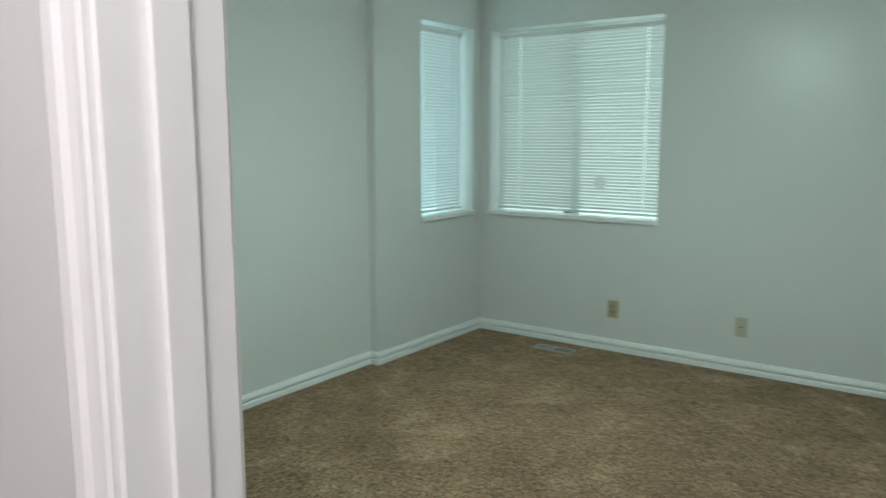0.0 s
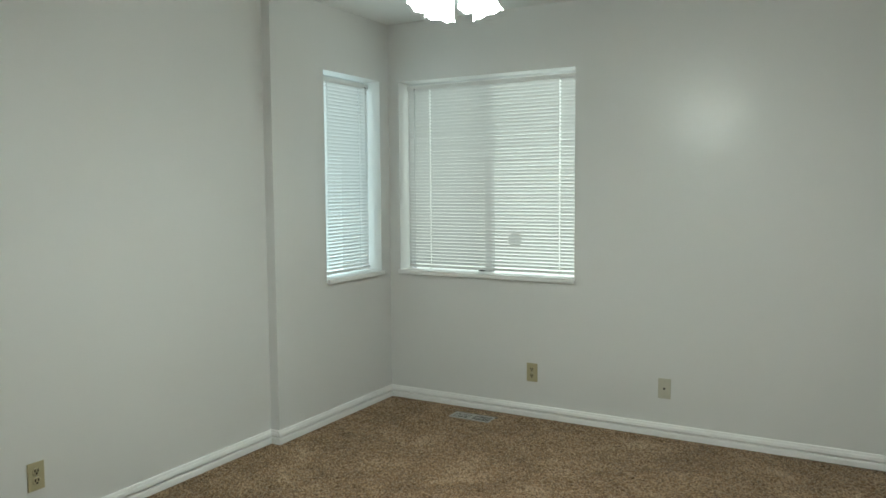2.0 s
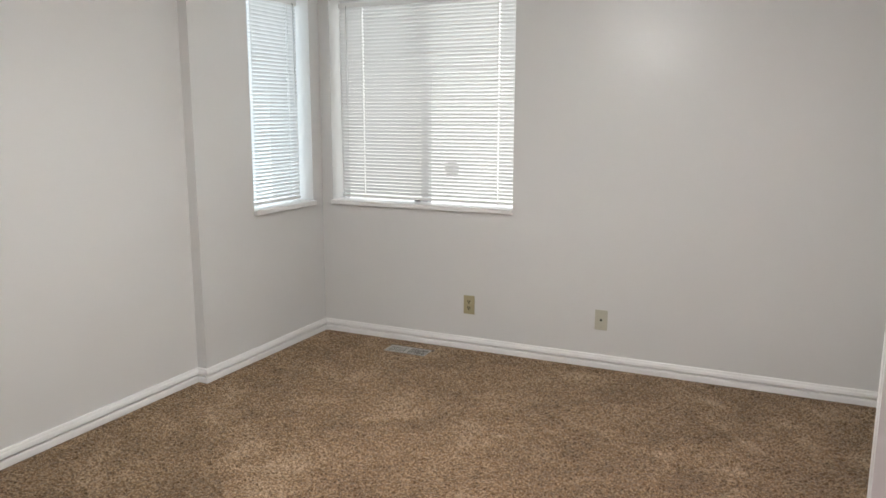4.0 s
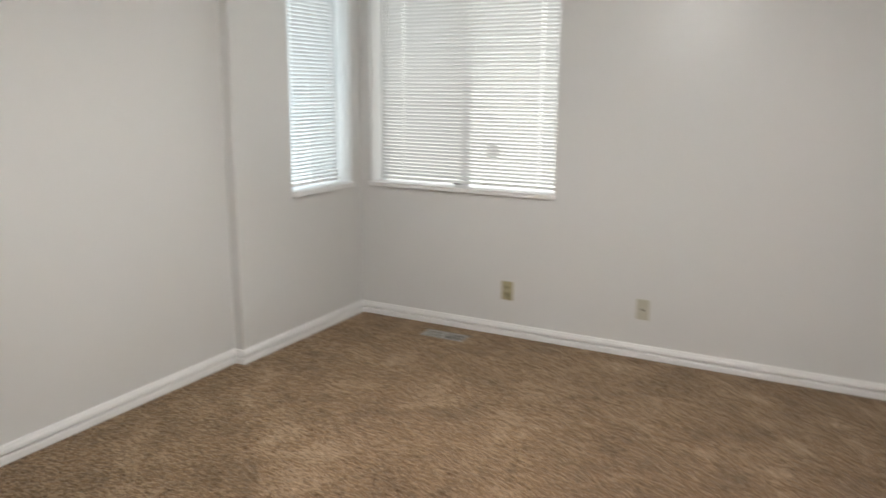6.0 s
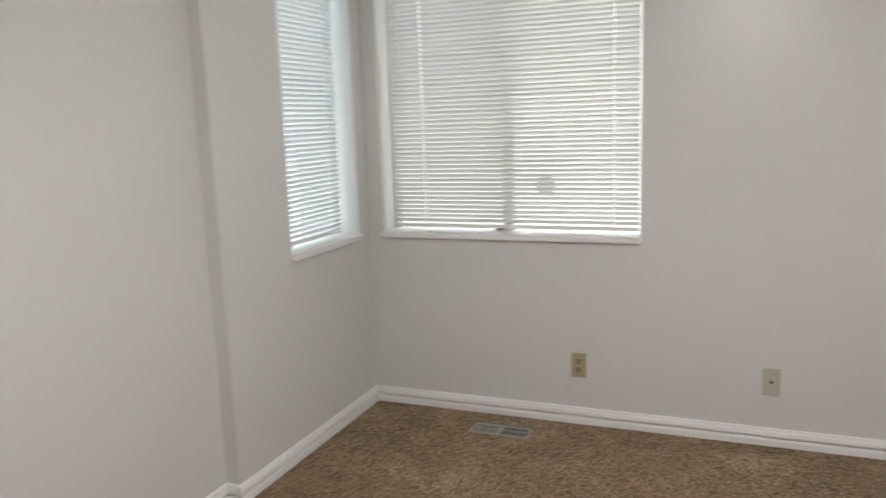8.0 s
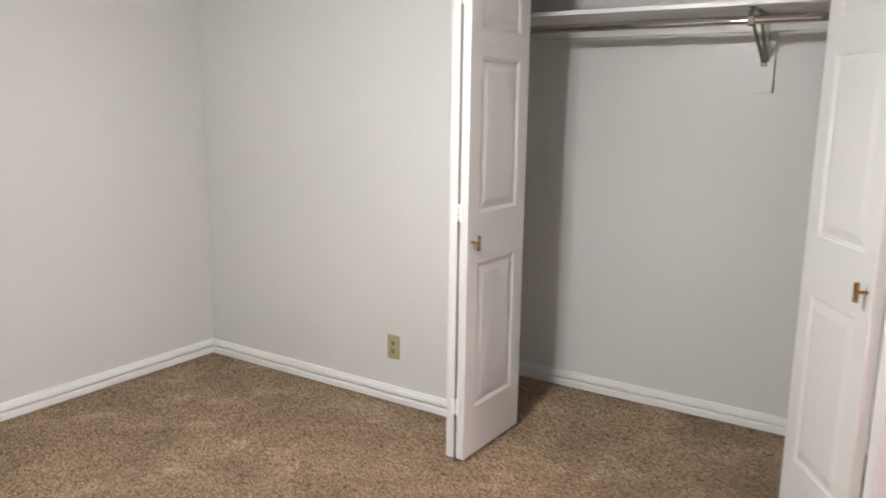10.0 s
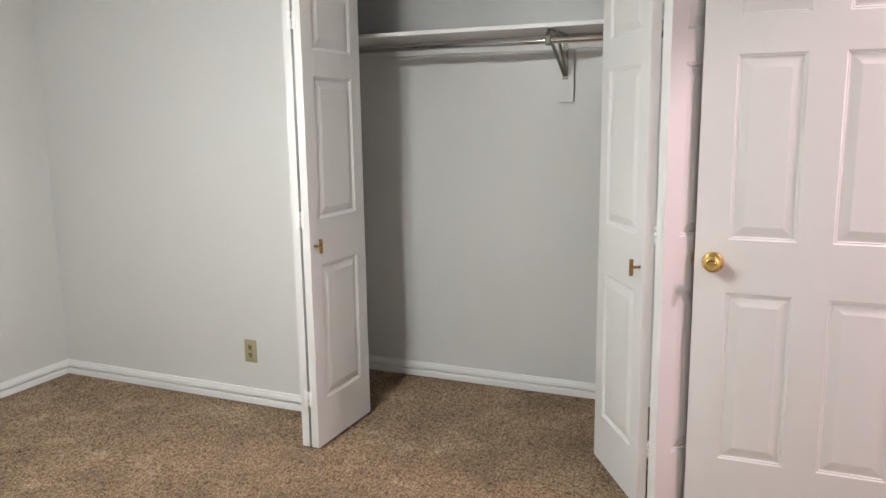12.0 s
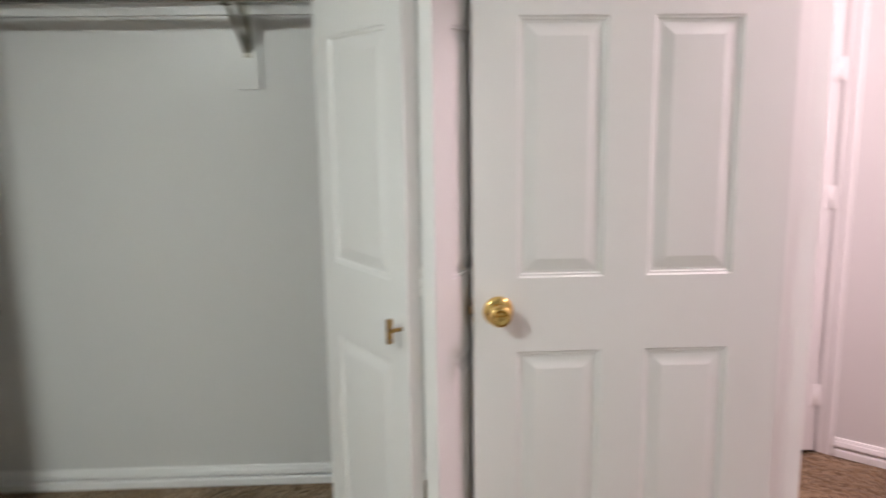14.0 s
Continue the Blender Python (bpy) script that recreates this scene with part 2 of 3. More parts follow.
bm = empty_bm()
box(bm, HALL_W - 0.1, HALL_W, HALL_S, YH, 0, CEIL)
structure("wall_hall_west", bm, PAINT, "off-white painted hallway end wall", "wall")
bm = empty_bm()
box(bm, HALL_W, HALL_E, HALL_S - 0.1, HALL_S, 0, CEIL)
structure("wall_hall_south", bm, PAINT, "off-white painted hallway wall with white baseboard", "wall")
bm = empty_bm()
box(bm, HALL_E, HALL_E + 0.1, HALL_S - 0.1, YH, 0, CEIL)
structure("wall_hall_east", bm, PAINT, "off-white painted hallway end wall", "wall")
bm = empty_bm()
slant = Vector((HB[0] - HA[0], HB[1] - HA[1], 0)).normalized()
facing = Vector((slant.y, -slant.x, 0))
extrude(bm, [(0, 0), (0, CEIL), (-0.08, CEIL), (-0.08, 0)], (*HA, 0), (*HB, 0), out=facing)
structure("wall_hall_slant", bm, PAINT, "off-white hallway wall standing aslant, with white baseboard", "wall")

bm = empty_bm()
box(bm, -0.23, 4.7, HALL_S - 0.1, 0.17, CEIL, CEIL + 0.1)
structure("ceiling", bm, CEILING, "white painted ceiling", "ceiling")


# ---- carpet: one sheet with an uneven pile ----
def carpet(x0, x1, y0, y1, step):
    nx, ny = int((x1 - x0) / step), int((y1 - y0) / step)
    gx, gy = np.meshgrid(np.linspace(x0, x1, nx + 1), np.linspace(y0, y1, ny + 1), indexing="ij")
    rng = np.random.default_rng(4)
    gx = gx + rng.uniform(-0.3, 0.3, gx.shape) * step
    gy = gy + rng.uniform(-0.3, 0.3, gy.shape) * step
    gz = rng.uniform(-0.009, 0.002, gx.shape)
    co = np.stack([gx, gy, gz], -1).reshape(-1, 3)
    i = np.arange(nx)[:, None] * (ny + 1) + np.arange(ny)[None]
    quads = np.stack([i, i + ny + 1, i + ny + 2, i + 1], -1).reshape(-1, 4)
    me = bpy.data.meshes.new("floor")
    me.from_pydata(co, [], quads)
    me.materials.append(CARPET)
    return me


tagged(new("floor", carpet(-0.06, 4.02, YD, 0.0, 0.0095)), "tan shag carpet with lighter brushed patches", "carpet", kind="structure")
tagged(new("floor_hall", carpet(HALL_W, HALL_E, HALL_S, YD + 0.008, 0.014)), "tan shag carpet of the hallway", "carpet", kind="structure")

# ---- baseboards ----
BASE = [(0, 0), (0.014, 0), (0.014, 0.022), (0.013, 0.028), (0.009, 0.033), (0.0005, 0.034), (0.0005, 0.0425),
        (0.0155, 0.0435), (0.0165, 0.047), (0.0135, 0.062), (0.010, 0.066), (0.010, 0.069), (0.007, 0.076), (0, 0.077)]


def baseboard(a, b, out):
    bm = empty_bm()
    extrude(bm, BASE, (*a, 0), (*b, 0), out=(*out, 0))
    structure("baseboard", bm, TRIM, "white grooved wooden baseboard along the wall", "baseboard")


baseboard((0, 0), (XC, 0), (0, -1))
baseboard((0, YJ - 0.014), (0, 0), (1, 0))
baseboard((JOG, YJ), (0, YJ), (0, -1))
baseboard((JOG, YD), (JOG, YJ), (1, 0))
baseboard((XC, CY1), (XC, 0), (-1, 0))
baseboard((XC, YD), (XC, CY0), (-1, 0))
baseboard((XCB, YD), (XCB, -1.22), (-1, 0))
baseboard((JOG, YD), (XL - 0.075, YD), (0, 1))
baseboard((HALL_W, YH), (XL - 0.075, YH), (0, -1))
baseboard((HALL_W, HALL_S), (HB[0], HALL_S), (0, 1))
baseboard((HA[0] + slant.x * 0.085, HA[1] + slant.y * 0.085), HB, (facing.x, facing.y))

# ---- doorway: jambs, stop, casing ----
CASE = [(0, 0), (0.010, 0), (0.013, 0.004), (0.013, 0.012), (0.009, 0.016), (0.011, 0.030), (0.016, 0.036),
        (0.017, 0.050), (0.014, 0.058), (0, 0.060)]
for x, sx in ((XL, -1), (XR, 1)):
    bm = empty_bm()
    box(bm, min(x, x + sx * 0.018), max(x, x + sx * 0.018), YH - 0.002, YD + 0.002, 0, DOORH, 0.001)
    structure("door_jamb", bm, TRIM, "white painted side jamb of the bedroom doorway", "door jamb")
    bm = empty_bm()
    box(bm, min(x, x - sx * 0.008), max(x, x - sx * 0.008), YD - 0.078, YD - 0.040, 0, DOORH, 0.002)
    structure("door_stop", bm, TRIM, "white wooden stop strip on the jamb", "door stop")
    for y, oy in ((YD, 1), (YH, -1)):
        bm = empty_bm()
        extrude(bm, CASE, (x + sx * 0.006, y, 0), (x + sx * 0.006, y, DOORH + 0.066), up=(sx, 0, 0), out=(0, oy, 0))
        structure("door_casing", bm, TRIM, "white moulded casing beside the bedroom doorway", "door casing")
bm = empty_bm()
box(bm, XL - 0.018, XR + 0.018, YH - 0.002, YD + 0.002, DOORH, DOORH + 0.018)
structure("door_head_jamb", bm, TRIM, "white painted head jamb of the bedroom doorway", "door jamb")
for y, oy in ((YD, 1), (YH, -1)):
    bm = empty_bm()
    extrude(bm, CASE, (XL - 0.006, y, DOORH + 0.006), (XR + 0.006, y, DOORH + 0.006), up=(0, 0, 1), out=(0, oy, 0))
    structure("door_casing", bm, TRIM, "white moulded casing above the bedroom doorway", "door casing")


bm = empty_bm()
extrude(bm, CASE, (HA[0] + slant.x * 0.018, HA[1] + slant.y * 0.018, 0), (HA[0] + slant.x * 0.018, HA[1] + slant.y * 0.018, DOORH + 0.06), up=slant, out=facing)
structure("door_casing", bm, TRIM, "white moulded casing beside the hallway door", "door casing")
bm = empty_bm()
extrude(bm, CASE, (HALL_E, -4.30, 0), (HALL_E, -4.30, DOORH + 0.06), up=(0, 1, 0), out=(-1, 0, 0))
structure("door_casing", bm, TRIM, "white moulded casing beside the hallway door", "door casing")

# ---- panelled doors ----
def panel_face(bm, w, z0, z1, panels, sign, th, depth=0.007):
    """One face of a slab in the x-z plane at y = sign*th/2, with recessed moulded edges and raised fields."""
    xs = sorted({0, w, *[p[0] for p in panels], *[p[1] for p in panels]})
    zs = sorted({z0, z1, *[p[2] for p in panels], *[p[3] for p in panels]})
    y = sign * th / 2

    def v(x, z, d):
        return bm.verts.new((x, y - sign * d, z))
    for a, b in zip(xs, xs[1:]):
        for c, d in zip(zs, zs[1:]):
            hole = [p for p in panels if p[0] <= a and b <= p[1] and p[2] <= c and d <= p[3]]
            if not hole:
                bm.faces.new((v(a, c, 0), v(b, c, 0), v(b, d, 0), v(a, d, 0)))
    for a, b, c, d in panels:
        prev = None
        for inset, dep in ((0, 0), (0.004, 0.003), (0.008, 0.003), (0.011, depth), (0.017, depth), (0.042, 0.0015), (0.045, 0.001)):
            ring = [v(a + inset, c + inset, dep), v(b - inset, c + inset, dep), v(b - inset, d - inset, dep), v(a + inset, d - inset, dep)]
            if prev:
                for i in range(4):
                    bm.faces.new((prev[i], prev[(i + 1) % 4], ring[(i + 1) % 4], ring[i]))
            prev = ring
        bm.faces.new(prev)


def slab(w, z0, z1, th, panels):
    bm = empty_bm()
    panel_face(bm, w, z0, z1, panels, 1, th)
    panel_face(bm, w, z0, z1, panels, -1, th)
    h = th / 2
    for pts in (((0, -h, z0), (0, h, z0), (0, h, z1), (0, -h, z1)), ((w, -h, z0), (w, h, z0), (w, h, z1), (w, -h, z1)),
                ((0, -h, z0), (w, -h, z0), (w, h, z0), (0, h, z0)), ((0, -h, z1), (w, -h, z1), (w, h, z1), (0, h, z1))):
        bm.faces.new([bm.verts.new(p) for p in pts])
    bmesh.ops.remove_doubles(bm, verts=bm.verts[:], dist=0.0003)
    bmesh.ops.recalc_face_normals(bm, faces=bm.faces[:])
    return bm


def knob(parent, x, z, sign, th):
    """A round brass knob with rose and turn button on one face."""
    m = pose(x, sign * th / 2, z, -90 * sign, 0, 0)
    rose = part("rose", lathe(empty_bm(), [(0.036, 0), (0.036, 0.003), (0.031, 0.008), (0.020, 0.011), (0.012, 0.012)], m), BRASS, parent, "round polished brass rose")
    part("knob", lathe(empty_bm(), [(0.011, 0.010), (0.010, 0.022), (0.013, 0.026), (0.0235, 0.034), (0.0265, 0.042), (0.0265, 0.050),
                                    (0.024, 0.057), (0.017, 0.060), (0.015, 0.058), (0.010, 0.058)], m), BRASS, rose, "round polished brass knob")
    bm = box(empty_bm(), -0.009, 0.009, -0.003, 0.003, 0.058, 0.067, 0.001)
    bm.transform(m)
    part("turn_button", bm, BRASS, rose)


def hinge(parent, m, mat=BRASS, h=0.085):
    bm = empty_bm()
    box(bm, -0.022, 0.022, -0.0015, 0.0015, -h / 2, h / 2)
    tube(bm, [(0, -0.004, -h / 2), (0, -0.004, h / 2)], 0.0055, 10)
    bm.transform(m)
    part("hinge", bm, mat, parent)


DW, DT = 0.746, 0.035
door = thing("door_1", "white six-panel interior door standing open at right angles, with brass knob", "door",
             pose(3.1165, -4.090, 0, 0, 0, 90.4), kind="structure")
cols = ((0.126, 0.332), (0.436, 0.642))
PANELS = [(a, b, c, d) for a, b in cols for c, d in ((0.203, 0.795), (0.976, 1.574), (1.69, 1.90))]
leaf = part("door_leaf", slab(DW, 0.022, 2.035, DT, PANELS), DOOR, door)
knob(door, DW - 0.059, 0.897, 1, DT)
knob(door, DW - 0.059, 0.897, -1, DT)
bm = box(empty_bm(), DW - 0.0005, DW + 0.0015, -0.0125, 0.0125, 0.869, 0.925)
box(bm, DW, DW + 0.008, -0.005, 0.005, 0.888, 0.906, 0.002)
part("latch_plate", bm, PULL, door, "brass latch plate and bolt")
for z in (0.27, 1.03, 1.82):
    hinge(door, pose(-0.003, -DT / 2 - 0.001, z, 0, 0, 0))

hall_door = thing("door_2", "white panelled hallway door, closed, with white hinges", "door",
                  pose(HALL_E - 0.0185, -4.768, 0, 0, 0, 90), kind="structure")
part("door_leaf", slab(0.46, 0.022, 2.035, DT, [(0.10, 0.36, 0.203, 0.795), (0.10, 0.36, 0.976, 1.574), (0.10, 0.36, 1.69, 1.90)]), DOOR, hall_door)
for z in (0.25, 1.03, 1.50):
    hinge(hall_door, pose(0.004, DT / 2 + 0.002, z, 0, 0, 180), TRIM)

# ---- closet bifold doors ----
BW, BT = 0.440, 0.034
BPAN = [(0.075, BW - 0.075, c, d) for c, d in ((0.208, 0.788), (0.982, 1.555), (1.658, 1.90))]
LEAF = mesh_of("leaf", slab(BW, 0.010, 2.010, BT, BPAN), DOOR)


def tee_handle(parent, x, z, sign):
    bm = empty_bm()
    y = sign * BT / 2
    tube(bm, [(x, y, z), (x, y + sign * 0.030, z)], 0.005, 12)
    box(bm, x - 0.006, x + 0.006, min(y + sign * 0.026, y + sign * 0.038), max(y + sign * 0.026, y + sign * 0.038), z - 0.029, z + 0.029, 0.0025)
    part("handle", bm, PULL, parent, "small brass T-shaped pull")


def bifold(apex, lead, pivot, side, gap, hx, label):
    """Two hinged leaves that meet at apex; lead and pivot are their ends on the track."""
    base = thing("bifold_door", label, "closet door", pose(apex[0], apex[1], 0), group="closet bifold doors")
    for end, handle in ((lead, True), (pivot, False)):
        d = Vector((end[0] - apex[0], end[1] - apex[1]))
        a = math.degrees(math.atan2(d.y, d.x))
        n = Vector((-math.sin(radians(a)), math.cos(radians(a))))
        off = 1 if n.y * side * (1 if handle else -1) > 0 else -1
        ob = new("leaf", LEAF)
        ob.parent = base
        ob.matrix_basis = pose(0, 0, 0, 0, 0, a) @ pose(0.002, off * (BT / 2 + gap), 0)
        if handle:
            tee_handle(ob, 0.030, 0.877, off)
    for z in (0.225, 0.988, 1.765):
        bm = empty_bm()
        box(bm, hx - 0.0008, hx + 0.001, -0.020, -0.004, z - 0.035, z + 0.035, 0.0006)
        box(bm, hx - 0.0008, hx + 0.001, 0.004, 0.020, z - 0.035, z + 0.035, 0.0006)
        for zz in (-0.022, 0, 0.022):
            tube(bm, [(hx - 0.003, 0, z + zz - 0.010), (hx - 0.003, 0, z + zz + 0.010)], 0.0036, 10)
        part("hinge", bm, TRIM, base, "white painted leaf hinge")
    return base


bifold((3.000, -1.830), (3.440, -1.836), (3.440, -1.818), -1, 0.006, -0.002, "white three-panel bifold closet door folded open, brass pull")
bifold((3.022, -3.222), (3.388, -2.996), (3.388, -3.462), 1, 0.002, 0.006, "white three-panel bifold closet door half folded, brass pull")
bm = empty_bm()
box(bm, XC + 0.015, XC + 0.045, CY0, CY1, 2.030, 2.050)
structure("closet_track", bm, TRIM, "white metal track above the closet doors", "track")

# ---- closet shelf, rod, bracket ----
shelf = thing("closet_shelf", "white painted closet shelf on cleats", "shelf", pose(3.82, -2.6, 1.757))
part("board", box(empty_bm(), -0.15, 0.198, YD + 2.6, 1.38, 0, 0.018, 0.002), TRIM, shelf)
part("cleat", box(empty_bm(), 0.181, 0.199, YD + 2.6, 1.36, -0.065, 0, 0.001), PAINT, shelf)
part("side_cleat", box(empty_bm(), -0.15, 0.181, 1.361, 1.379, -0.065, 0, 0.001), TRIM, shelf)
rod = thing("closet_rod", "chrome closet rod hung below the shelf", "closet rod", pose(3.712, -2.6, 1.706))
part("tube", tube(empty_bm(), [(0, YD + 2.605, 0), (0, 1.375, 0)], 0.0145, 20), CHROME, rod)
for y in (1.372, YD + 2.602):
    part("socket", lathe(empty_bm(), [(0.026, 0), (0.026, 0.006), (0.019, 0.008)], pose(0, y, 0, 90 if y > 0 else -90, 0, 0), 20), TRIM, rod)
backing = thing("bracket_backing_board", "white painted wooden block behind the shelf bracket", "backing board", pose(XCB, -2.658, 1.448))
part("board", box(empty_bm(), -0.018, 0, -0.040, 0.040, 0, 0.239, 0.001), PAINT, backing)
bracket = thing("shelf_bracket", "grey metal closet shelf and rod bracket", "bracket", pose(4.002, -2.658, 1.757))
bm = empty_bm()
box(bm, -0.003, 0, -0.013, 0.013, -0.205, -0.002, 0.001)
part("wall_leg", bm, NICKEL, bracket)
bm = empty_bm()
box(bm, -0.29, -0.003, -0.013, 0.013, -0.004, -0.001, 0.001)
part("shelf_leg", bm, NICKEL, bracket)
for s in (-1, 1):
    bm = empty_bm()
    tube(bm, [(-0.004, s * 0.004, -0.185), (-0.10, s * 0.012, -0.11), (-0.24, s * 0.020, -0.012)], 0.0075, 8)
    part("brace", bm, NICKEL, bracket)
bm = empty_bm()
tube(bm, [(-0.287, 0, -0.003), (-0.300, 0, -0.025), (-0.304, 0, -0.048), (-0.296, 0, -0.064), (-0.280, 0, -0.064), (-0.270, 0, -0.052)], 0.007, 10)
part("rod_hook", bm, DARK_ZINC, bracket)
bm = empty_bm()
box(bm, -0.309, -0.271, -0.012, 0.012, -0.071, -0.065, 0.002)
box(bm, -0.311, -0.306, -0.012, 0.012, -0.067, -0.036, 0.002)
part("rod_saddle", bm, DARK_ZINC, bracket)
part("screw", lathe(empty_bm(), [(0.005, 0), (0.005, 0.002), (0.003, 0.003)], pose(-0.003, 0, -0.195, 0, -90, 0), 12), SCREW, bracket)


# ---- windows and blinds ----
def window(name, x0, x1, m, label, split):
    """A vinyl window: local x along the wall, y outwards, set in an opening from WZ0 to WZ1."""
    w = thing(name, label, "window", m, kind="structure")
    f, z0, z1 = 0.013, WZ0 - 0.02, WZ1
    bm = empty_bm()
    for a, b, c, d in ((x0, x0 + f, z0, z1), (x1 - f, x1, z0, z1), (x0 + f, x1 - f, z0, z0 + f), (x0 + f, x1 - f, z1 - f, z1)):
        box(bm, a, b, 0.125, 0.185, c, d, 0.003)
    part("window_frame", bm, VINYL, w)
    if split:
        c = (x0 + x1) / 2 - 0.016
        part("meeting_stile", box(empty_bm(), c - 0.024, c + 0.024, 0.128, 0.178, z0 + f, z1 - f, 0.003), VINYL, w)
        spans = ((x0 + f, c - 0.024), (c + 0.024, x1 - f))
    else:
        spans = ((x0 + f, x1 - f),)
    if split:
        part("insect_screen", box(empty_bm(), x0 + f, c, 0.172, 0.173, z0 + f, z1 - f), SCREEN, w, "fine grey insect screen")
    for a, b in spans:
        g = part("pane", box(empty_bm(), a, b, 0.150, 0.154, z0 + f, z1 - f), GLASS, w)
        g.visible_shadow = False
    bm = empty_bm()
    box(bm, x0 + 0.001, x1 - 0.001, 0.0, 0.125, WZ0 - 0.027, WZ0, 0.002)
    box(bm, x0 - 0.004, x1 + 0.004, -0.024, 0.0, WZ0 - 0.027, WZ0, 0.004)
    part("window_sill", bm, TRIM, w, "white painted wooden window sill")
    return w


def blind(x0, x1, m, label, cords, wand):
    """A closed one-inch mini blind: head rail, slats, bottom rail, ladder cords, wand."""
    b = thing("window_blind", label, "window blind", m, group="window blinds")
    yb, zt, zb = 0.085, WZ1 - 0.022, WZ0 + 0.012
    part("head_rail", box(empty_bm(), x0 - 0.004, x1 + 0.004, yb - 0.014, yb + 0.014, zt - 0.030, zt, 0.002), RAIL, b)
    part("bottom_rail", box(empty_bm(), x0, x1, yb - 0.011, yb + 0.011, zb, zb + 0.018, 0.004), RAIL, b)
    pitch, wd, tilt = 0.0212, 0.0250, radians(-53)
    bm = empty_bm()
    sec = []
    for k in range(8):
        u = -0.5 + k / 7
        c = 0.0018 * (1 - 4 * u * u)
        sec.append((u * wd * math.cos(tilt) + c * math.sin(tilt), u * wd * math.sin(tilt) - c * math.cos(tilt)))
    cuts = [x0] + [v for c in sorted(cords) for v in (c - 0.0032, c + 0.0032)] + [x1]
    cols = [[bm.verts.new((x, y, z)) for y, z in sec] for x in cuts]
    for q, (a, e) in enumerate(zip(cols, cols[1:])):
        for k in range(7):
            if q % 2 == 0 or k in (0, 1, 5, 6):
                bm.faces.new((a[k], e[k], e[k + 1], a[k + 1])).smooth = True
    sm = mesh_of("slat", bm, SLAT)
    count = int((zt - 0.040 - zb - 0.026) / pitch) + 1
    rng = random.Random(7)
    for i in range(count):
        ob = new("slat", sm)
        ob.parent = b
        ob.matrix_basis = pose(rng.uniform(-0.001, 0.001), yb, zt - 0.040 - i * pitch, rng.uniform(-0.10, 0.10), rng.uniform(-0.02, 0.02), 0)
    for c in cords:
        for dy in (-0.0135, 0.0135):
            part("ladder_cord", tube(empty_bm(), [(c, yb + dy, zb + 0.006), (c, yb + dy, zt - 0.02)], 0.0011, 6), CORD, b)
        part("cord_button", lathe(empty_bm(), [(0.006, 0), (0.006, 0.004), (0.003, 0.006)], pose(c, yb - 0.008, zb - 0.006), 12), RAIL, b)
    part("wand", tube(empty_bm(), [(wand, yb - 0.02, zt - 0.045), (wand, yb - 0.022, zt - 0.62)], 0.0032, 6), WAND, b, "clear plastic tilt wand")
    part("wand_hook", tube(empty_bm(), [(wand, yb - 0.014, zt - 0.020), (wand, yb - 0.024, zt - 0.028), (wand, yb - 0.020, zt - 0.045)], 0.002, 6), DARK, b)
    return b


window("window_1", WX0, WX1, Matrix(), "wide white vinyl sliding window behind a closed blind", True)
blind(WX0 + 0.026, WX1 - 0.014, Matrix(), "closed white metal mini blind in a wide window", (0.27, 1.17), 0.16)
part("sash_lock", box(empty_bm(), 0.612, 0.650, 0.100, 0.125, WZ0 + 0.002, WZ0 + 0.016, 0.003), DARK, bpy.data.objects["window_1"], "small dark sash lock")
turn = pose(0, 0, 0, 0, 0, 90)
window("window_2", SY0, SY1, turn, "narrow white vinyl window behind a closed blind", False)
blind(SY0 + 0.014, SY1 - 0.026, turn, "closed white metal mini blind in a narrow window", (SY0 + 0.12, SY1 - 0.12), SY1 - 0.07)
# added disc at the pane, in place of a blurred dark shape outside
spot_disc = thing("window_outdoor_spot", "grey disc on the pane standing in for a dark shape outdoors", "sticker", pose(0.847, 0.1485, 1.075))
part("label", lathe(empty_bm(), [(0.048, 0), (0.048, 0.0008)], pose(0, 0, 0, 90, 0, 0), 24), OUTDOOR_SPOT, spot_disc)


# ---- outlets ----
def wall_plate(name, label, category, m, mat, duplex):
    """A wall plate in its own x-z plane, facing -y."""
    p = thing(name, label, category, m, group="wall plates")
    bm = box(empty_bm(), -0.035, 0.035, -0.006, 0, -0.057, 0.057, 0.0025)
    part("plate", bm, mat, p)
    if duplex:
        for z in (-0.0195, 0.0195):
            sock = part("socket", lathe(empty_bm(), [(0.0165, 0), (0.0165, 0.0025), (0.015, 0.0035)], pose(0, -0.0055, z, 90, 0, 0), 20), mat, p)
            # raised near-black pieces draw the shade inside the socket slots
            for dx, w in ((-0.0065, 0.0026), (0.0065, 0.0026)):
                part("slot", box(empty_bm(), dx - w, dx + w, -0.0098, -0.009, z - 0.001, z + 0.010), DARK, sock)
            part("slot", lathe(empty_bm(), [(0.0042, 0), (0.0042, 0.0008)], pose(0, -0.009, z - 0.007, 90, 0, 0), 10), DARK, sock)
        part("screw", lathe(empty_bm(), [(0.003, 0), (0.003, 0.001)], pose(0, -0.006, 0, 90, 0, 0), 10), SCREW, p)
    else:
        part("jack", lathe(empty_bm(), [(0.006, 0), (0.006, 0.002), (0.0045, 0.003), (0.0045, 0.008), (0.001, 0.008)], pose(0, -0.006, 0, 90, 0, 0), 14), DARK, p)
        for z in (-0.042, 0.042):
            part("screw", lathe(empty_bm(), [(0.003, 0), (0.003, 0.001)], pose(0, -0.006, z, 90, 0, 0), 10), SCREW, p)


